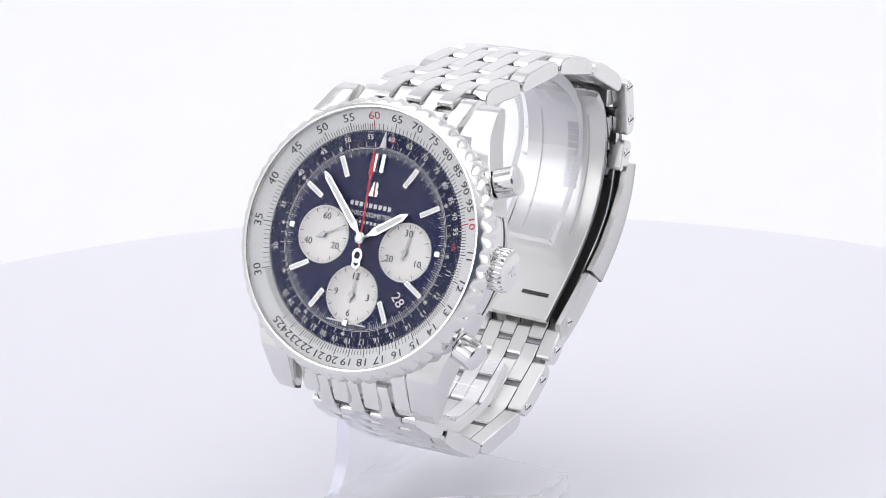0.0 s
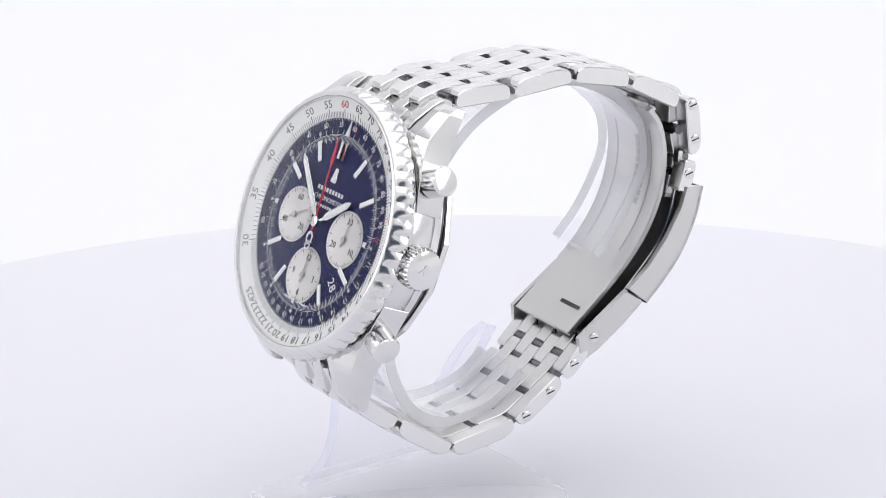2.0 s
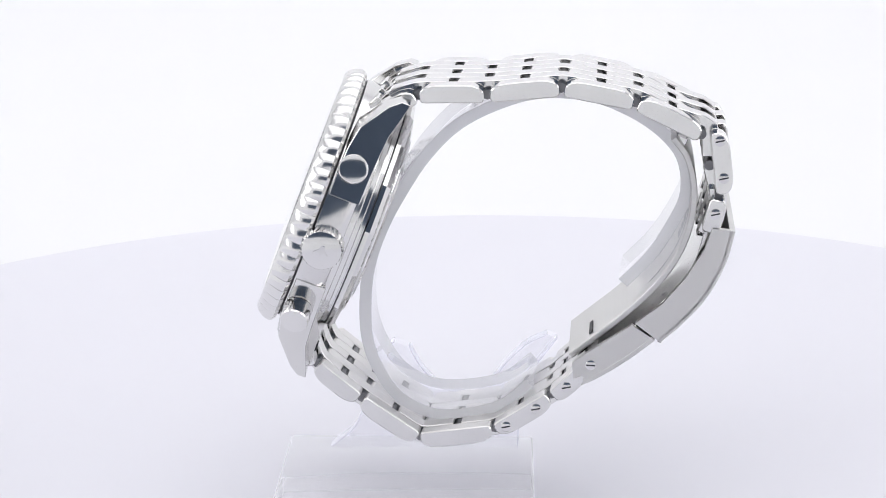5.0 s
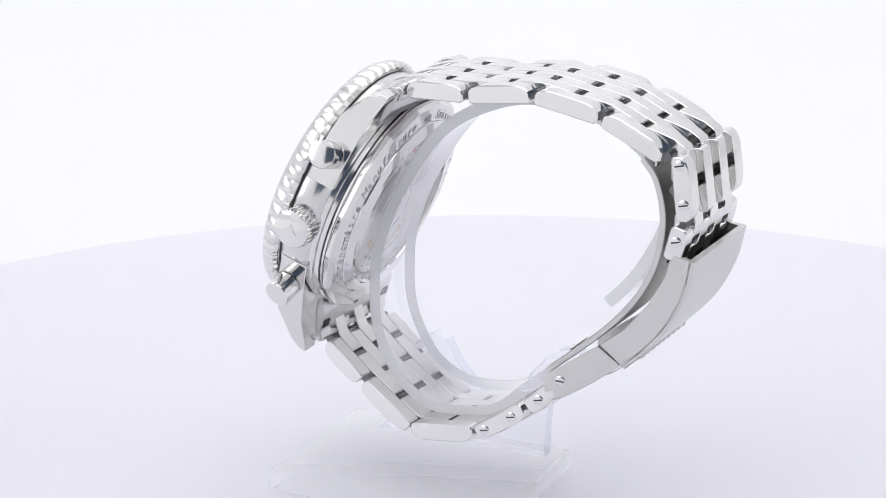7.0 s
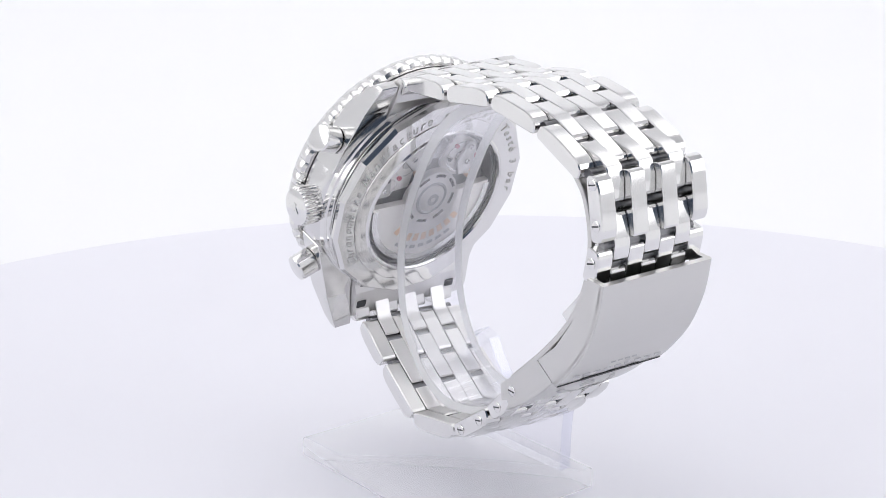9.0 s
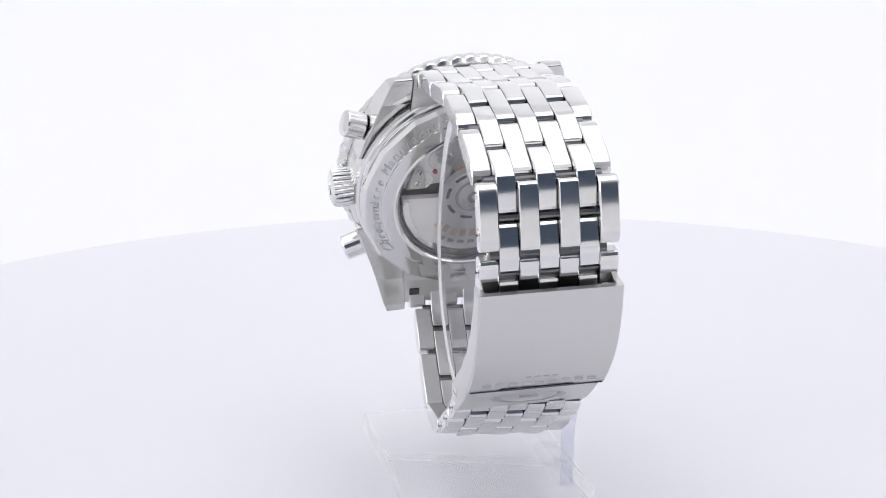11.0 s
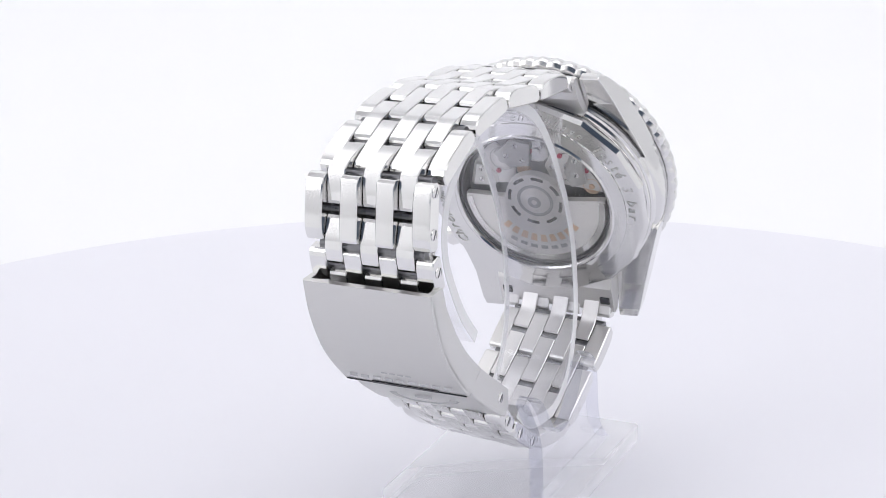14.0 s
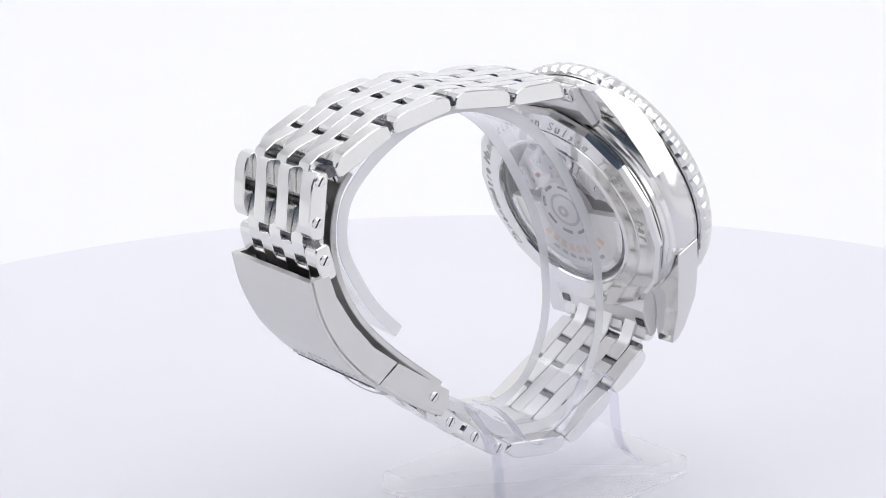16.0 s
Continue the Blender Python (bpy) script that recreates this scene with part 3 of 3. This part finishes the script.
def link_mesh(length, width, thick, outer=0):
    """A bracelet piece along y, crowned on top, with chamfered ends."""
    h, l = thick / 2, length / 2
    k = min(1, l / 5)
    drops = ((0, 1.6), (0.22, 1.0), (0.85, 0.48), (1.9, 0.13), (3.0, 0.0)) if outer else ((0, 0.8), (0.15, 0.4), (0.5, 0.14), (1.2, 0.0))
    arc = [(l - x * k, h - d * k) for x, d in drops]
    prof = [(-l, -h + 0.6), (-l + 0.25, -h + 0.2), (-l + 0.7, -h), (l - 0.7, -h), (l - 0.25, -h + 0.2), (l, -h + 0.6)] + arc + [(0, h + 0.03)] + [(-y, z) for y, z in reversed(arc)]
    bm = prism(prof, -width / 2, width / 2)
    side = [e for e in bm.edges if abs(e.verts[0].co.x - e.verts[1].co.x) < 1e-6]
    bmesh.ops.bevel(bm, geom=side, offset=0.2 if outer else 0.14, segments=1, affect="EDGES")
    bmesh.ops.recalc_face_normals(bm, faces=bm.faces)
    bmesh.ops.scale(bm, vec=(MM, MM, MM), verts=bm.verts)
    me = bpy.data.meshes.new("link")
    bm.to_mesh(me)
    bm.free()
    me.materials.append(STEEL)
    me.materials.append(SATIN)
    for p in me.polygons:
        p.use_smooth = True
        p.material_index = int(p.normal.z < -0.5)
    me.set_sharp_from_angle(angle=radians(19))
    return me


def bent_link(a, q, b, back=0.62, front=0.62):
    """A piece that lies over the joint q, from a to b, with rounded ends; back and front: room left at its ends."""
    d0, d1 = (q - a).normalized(), (b - q).normalized()
    p0, p3 = a + d0 * back, b - d1 * front
    p1, p2 = q - d0 * 1.6, q + d1 * 1.6
    pts = [p0, p0 + d0 * 0.2, p0 + d0 * 0.7, p1, (p1 + p2 + 2 * q) / 4, p2, p3 - d1 * 0.7, p3 - d1 * 0.2, p3]
    hs = [0.95, 1.35, 1.56, 1.6, 1.64, 1.6, 1.56, 1.35, 0.95]
    top, low = [], []
    for i, v in enumerate(pts):
        d = (pts[min(i + 1, 8)] - pts[max(i - 1, 0)]).normalized()
        s = Vector((-d.y, d.x))
        if s.dot(v - Vector((2, -36))) < 0:
            s = -s
        top.append(v + s * hs[i])
        low.append(v - s * min(hs[i] + 0.4, 1.65))
    w = COL / 2 - 0.035
    bm = prism([(v.x, v.y) for v in top + low[::-1]], -w, w)
    side = [e for e in bm.edges if abs(e.verts[0].co.x - e.verts[1].co.x) < 1e-6]
    bmesh.ops.bevel(bm, geom=side, offset=0.15, segments=1, affect="EDGES")
    bmesh.ops.recalc_face_normals(bm, faces=bm.faces)
    bmesh.ops.scale(bm, vec=(MM, MM, MM), verts=bm.verts)
    me = bpy.data.meshes.new("link")
    bm.to_mesh(me)
    bm.free()
    me.materials.append(STEEL)
    me.materials.append(SATIN)
    heart = Vector((2, -36))
    for p in me.polygons:
        p.use_smooth = True
        inward = (heart - Vector((p.center.y, p.center.z)) / MM).normalized()
        p.material_index = int(Vector((p.normal.y, p.normal.z)).dot(inward) > 0.5)
    me.set_sharp_from_angle(angle=radians(19))
    return me


def along(a, b, x):
    """Pose in the watch of a piece between two (y, z) points, its top outwards from the ring of the bracelet."""
    a, b = Vector(a), Vector(b)
    d = (b - a).normalized()
    mid = (a + b) / 2
    nrm = Vector((-d.y, d.x))
    if nrm.dot(mid - Vector((2, -36))) < 0:
        nrm = -nrm
    yv = Vector((0, d.x, d.y))
    zv = Vector((0, nrm.x, nrm.y))
    xv = yv.cross(zv)
    return Matrix(((xv.x, yv.x, zv.x, x * MM), (xv.y, yv.y, zv.y, mid.x * MM), (xv.z, yv.z, zv.z, mid.y * MM), (0, 0, 0, 1)))


def bracelet_parts(root):
    br = new("bracelet")
    br.parent = root
    br.matrix_basis = WATCH @ SKEW
    tagged(br, "seven-column polished steel link bracelet")
    pin = None

    def turn(strand):
        return TWIST if strand is LOWER else Matrix.Identity(4)
    for strand in (UPPER, LOWER):
        for a, b in zip(strand, strand[1:]):
            for q in (Vector(a), (Vector(a) + Vector(b)) / 2):
                # sunk pins in a dark colour imitate the shade down in the link gaps
                q = q + (Vector((2, -36)) - q).normalized() * 0.45
                m = turn(strand) @ at(0, q.x, q.y, 0, 90, 0)
                if pin is None:
                    pin = part("pin", lathe([(0, -9.4), (0.9, -9.4), (0.9, 9.4), (0, 9.4)], 10), SHADED_STEEL, br, "", m, 40)
                else:
                    ob = new("pin", pin.data)
                    ob.parent, ob.matrix_basis = br, m
    cache = {}

    def place(a, b, col, m=Matrix.Identity(4)):
        ln = round((Vector(b) - Vector(a)).length - 0.95, 1)
        key = (ln, col in (0, 6))
        if key not in cache:
            cache[key] = link_mesh(ln, COL - 0.07, 3.15, key[1])
        ob = new("link", cache[key])
        ob.parent = br
        ob.matrix_basis = m @ along(a, b, (col - 3) * COL)
    for strand in (UPPER, LOWER):
        mids = [(Vector(a) + Vector(b)) / 2 for a, b in zip(strand, strand[1:])]
        first = Vector((22.6, -6.4)) if strand is UPPER else Vector((-23.4, -6.6))
        for i, (a, b) in enumerate(zip(strand, strand[1:])):
            if strand is UPPER and i == 4:
                a, b = PROUD
            for col in (0, 2, 4, 6):
                place(a, b, col, turn(strand))
        last = Vector(strand[-1]) + (Vector(strand[-1]) - mids[-1]) * 0.5
        stops = [first] + mids + [last]
        joints = list(strand)
        if strand is UPPER:
            joints[4] = (39.5, -59.7)
        for i, (q, a, b) in enumerate(zip(joints, stops, stops[1:])):
            # the half link beside the clasp leaves a deep opening
            wide = strand is UPPER
            me = bent_link(a, Vector(q), b, 0.9 if wide and i == 5 else 0.62, 0.9 if wide and i == 4 else 0.62)
            for col in (1, 3, 5):
                ob = new("link", me)
                ob.parent = br
                ob.matrix_basis = turn(strand) @ at((col - 3) * COL, 0, 0)
    # end links between the lugs
    for s, strand in ((1, UPPER), (-1, LOWER)):
        for col in range(7):
            e = Vector(strand[0]) if col % 2 == 0 else Vector((s * 22.3, -6.3))
            place(Vector((s * 17.6, -3.9)), e, col)
        k = 1.0 if s > 0 else 1.045
        bm = prism([(s * 17.5, -5.2), (s * 20.6, -5.4), (s * 23, -7.4), (s * 25.6 * k, -8.9 * k), (s * 25.9 * k, -10.0 * k), (s * 25.4 * k, -10.4 * k), (s * 21.5, -10.2 * k), (s * 17.5, -8.6)], -11.85, 11.85)
        part("end_piece", bm, SATIN, br)
        for x in (-10.2, 10.2):
            part("spring_bar_slot", box(x - 1.0, x + 1.0, s * 24.2 - 0.8, s * 24.2 + 0.8, -10.55 * k, -10.0 * k, 0.15), BLACK_GAP, br)
    # slotted screws on the sides of the last links
    def screw(y, z, side, m0, rad=0.95):
        bm = lathe([(0, 0.16), (rad * 0.8, 0.16), (rad, 0.05), (rad, -0.4)], 20)
        m = m0 @ at(side * 11.2, y, z, 0, 90 * side, 0)
        part("screw", bm, STEEL, br, m=m, smooth=40)
        part("screw_slot", box(-rad * 0.85, rad * 0.85, -0.13, 0.13, 0.14, 0.19), BLACK_GAP, br, m=m @ pose(0, 0, 0, 0, 0, 35))
    for side in (1, -1):
        for f, (a, b) in ((0.16, PROUD), (0.72, PROUD), (0.42, (UPPER[5], UPPER[6])), (0.2, (LOWER[3], LOWER[4])), (0.72, (LOWER[3], LOWER[4])), (0.45, (LOWER[4], LOWER[5]))):
            q = Vector(a).lerp(Vector(b), f)
            screw(q.x, q.y, side, turn(LOWER if q.x < 0 else UPPER))
    return br


def clasp_parts(root):
    W = 11.6
    blade = smooth_path([(35.4, -54.5), (33, -58.2), (27.5, -61.8), (20, -63.6), (12, -62.9), (3, -59.6), (-8.5, -53.6)], 5)
    bm = band(blade, 1.1, -8.6, 8.6, 0.15)
    clasp = part("clasp", bm, BRUSHED, root, "folding steel clasp with brushed lid", WATCH @ SKEW, 30)
    mid = smooth_path([(30, -64.0), (24, -66.0), (14, -66.8), (3, -62.8), (-6, -58.2)], 5)
    part("middle_blade", band(mid, 1.0, -9.5, 9.5, 0.15), STEEL_SIDE, clasp, smooth=30)
    part("blade_hinge", box(-7.5, 7.5, 34.4, 36.4, -57.0, -55.0, 0.5, 2), STEEL, clasp)
    groove = []
    for i, q in enumerate(blade):
        d = (blade[min(i + 1, len(blade) - 1)] - blade[max(i - 1, 0)]).normalized()
        nrm = Vector((-d.y, d.x))
        groove.append(q + nrm * (0.57 if nrm.dot(Vector((2, -36)) - q) > 0 else -0.57))
    for x in (-5.2, 5.2):
        part("groove", band(groove[6:-8], 0.05, x - 0.14, x + 0.14), ENGRAVED, clasp)
    # lid: outer sheet and two flanks
    outer = smooth_path([(25.0, -69.9), (19, -70.8), (12, -70.3), (6, -68.4), (1.4, -66.3)], 5)
    lid = part("lid", band(outer, 1.0, -W, W, 0.2), BRUSHED, clasp, "brushed steel clasp lid", smooth=30)
    inner = [(2.8, -61.3), (8, -64.2), (14, -66.0), (20, -66.9), (24.0, -66.8)]
    for s in (1, -1):
        poly = [(q.x, q.y) for q in outer[::-1]] + [(24.0, -66.6)] + [(y, z) for y, z in inner[::-1][1:]]
        part("lid_flank", prism(poly, s * W, s * (W - 1.1)), BRUSHED, clasp)
    # hinged cover below the lid
    cov = smooth_path([(1.3, -65.3), (-3.7, -62.6), (-8.8, -59.2), (-11.6, -56.8)], 4)
    part("cover", band(cov, 1.0, -W + 0.2, W - 0.2, 0.2), BRUSHED, clasp, smooth=30)
    for s in (1, -1):
        poly = [(q.x, q.y) for q in cov] + [(-11.2, -55.4), (-8.5, -54.0), (2.2, -60.9)]
        part("cover_flank", prism(poly, s * (W - 0.25), s * (W - 1.3)), BRUSHED, clasp)
        bm = lathe([(0, 0.14), (0.8, 0.14), (0.95, 0.04), (0.95, -0.3)], 20)
        m = at(s * (W - 0.2), -7.6, -57.2, 0, 90 * s, 0)
        part("screw", bm, STEEL, clasp, m=m, smooth=40)
        part("screw_slot", box(-0.8, 0.8, -0.13, 0.13, 0.12, 0.17), BLACK_GAP, clasp, m=m @ pose(0, 0, 0, 0, 0, 20))
    # seam slot, oval emblem and engraved bars on the outside
    # both seams are black strips on the lid, painting the shade of the step
    part("seam", prism([(1.15, -66.95), (1.75, -67.2), (1.75, -66.4), (1.15, -66.3)], -6.2, 6.2), BLACK_GAP, clasp)
    part("seam", prism([(1.1, -66.86), (1.38, -66.96), (1.38, -66.4), (1.1, -66.3)], -11.2, 11.2), BLACK_GAP, clasp, "thin black strip painting the shaded seam under the lid")
    bm = lathe([(0.78, 0.08), (0.82, 0.14), (0.98, 0.14), (1.05, -0.3)], 40)
    bm.transform(Matrix.Diagonal((6.4, 1.0, 1, 1)))
    box(-1.6, 1.6, -0.35, 0.35, 0, 0.12, bm=bm)
    part("emblem", bm, ENGRAVED, clasp, "dark oval engraved emblem", at(0, -4.5, -62.72, 180 + 33, 0, 0))
    for i in range(9):
        part("engraved_bar", box(-9.6 + 2.2 * i, -8.1 + 2.2 * i, -0.6, 0.6, 0, 0.05), ENGRAVED, clasp, m=at(0, 3.9, -67.95, 180 + 24, 0, 0))
    for i in range(4):
        part("engraved_bar", box(-2.9 + 1.5 * i, -1.9 + 1.5 * i, -0.5, 0.5, 0, 0.05), ENGRAVED, clasp, m=at(0, 6.1, -68.75, 180 + 20, 0, 0))
    # bars and latch slot on the inside of the blade
    for i in range(9):
        q = blade[8 + i]
        d = (blade[9 + i] - blade[7 + i]).normalized()
        part("engraved_bar", box(-1.5, 1.5, -0.62, 0.62, 0, 0.05), ENGRAVED, clasp, m=at(2.0, q.x - d.y * -0.56, q.y + 0.58, math.degrees(math.atan2(d.y, d.x)) + 180 + 180, 0, 0))
    part("latch_slot", box(-1.5, 4.2, -0.35, 0.35, -0.05, 0.12), BLACK_GAP, clasp, m=at(2.5, -3.6, -55.5, -27, 0, 0))
    return clasp


def build_watch():
    root = new("wristwatch")
    tagged(root, "polished steel chronograph wristwatch with navy dial on an acrylic stand", "wristwatch")
    case_parts(root)
    dial_parts(root)
    bracelet_parts(root)
    clasp_parts(root)
    return root


def build_stand():
    root = new("display_stand")
    tagged(root, "clear acrylic watch stand with open ring on a base plate", "stand")
    ring = smooth_path([(6.5, -57.8), (13, -60.3), (20, -61.5), (26.2, -61.4), (32.0, -58.0), (35.0, -52.2), (36.3, -45), (36.0, -38), (33.5, -30.4), (29.2, -24.5), (22.8, -19.0), (15.2, -15.8), (7, -14.2),
                        (0, -13.5), (-7, -13.8), (-13, -15.2), (-20, -18), (-25, -21.8), (-29.2, -27.5), (-30.2, -34), (-28.2, -40), (-23.8, -46.2), (-18, -49.5)], 5)
    def lean(bm):
        for v in bm.verts:
            v.co.z += 0.11 * v.co.x * min(max((-v.co.z - 35) / 20, 0), 1)
        return bm
    part("ring", lean(band(ring, 2.2, -6.8, 6.8, 0.3)), ACRYLIC, root, "clear bent acrylic ring with open end", WATCH, 30)
    # whitened strips paint the brightness that light gives the ring's polished edges
    for x0, x1 in ((-7.05, -6.82), (6.82, 7.05)):
        part("ring_edge", lean(band(ring, 2.1, x0, x1, 0.08)), LIT_EDGE, root, "milky polished edge of the ring, whitened like piped light", WATCH, 30)
    # base plate and upright, square to the dial's heading
    head = Matrix.Translation((-0.009, -0.010, 0)) @ Matrix.Rotation(math.atan2(-0.488984, 0.871354), 4, "Z")
    part("base_plate", box(-17, 17, -23.5, 24, 0.05, 4, 0.6, 3), THICK_ACRYLIC, root, "thick clear acrylic base plate", head, 30)
    # upright: a cradle with two prongs beside the bracelet
    left = smooth_path([(-15, 4.0), (-10.5, 8), (-8.4, 13), (-7.6, 19), (-6.2, 23), (-2.5, 25.6)], 4)
    dip = smooth_path([(0.4, 24.6), (2.6, 20.5), (6.5, 16.4), (11.5, 15.4), (15.5, 17.2), (18.6, 21.2), (22.6, 25.2), (26.6, 27.2)], 4)
    right = smooth_path([(28.4, 26.4), (25.6, 22.6), (22.6, 18), (21.4, 12), (21, 4.0)], 4)
    poly = [(q.x, q.y) for q in left + dip + right]
    bm = prism(poly, -13.6, -11.0)
    part("upright", bm, ACRYLIC, root, "clear acrylic upright plate with two prongs", head)
    for edge in (left, dip, right):
        part("upright_edge", band(edge, 0.3, -13.5, -11.1, 0.05), CLEAR_EDGE, root, "milky polished edge of the upright", head, 30)
    for ob in root.children:
        ob.visible_shadow = False
    return root


turntable = build_set()
watch = build_watch()
stand = build_stand()


def motions():
    """The turntable turns clockwise with the stand and the watch on it."""
    rows = [(float(t), pose(0, 0, 0, 0, 0, math.degrees(-0.2161168 * t - 0.0000844 * (t - 8) ** 2))) for t in range(17)]
    for thing in (turntable, stand, watch):
        walk(thing, rows)


motions()
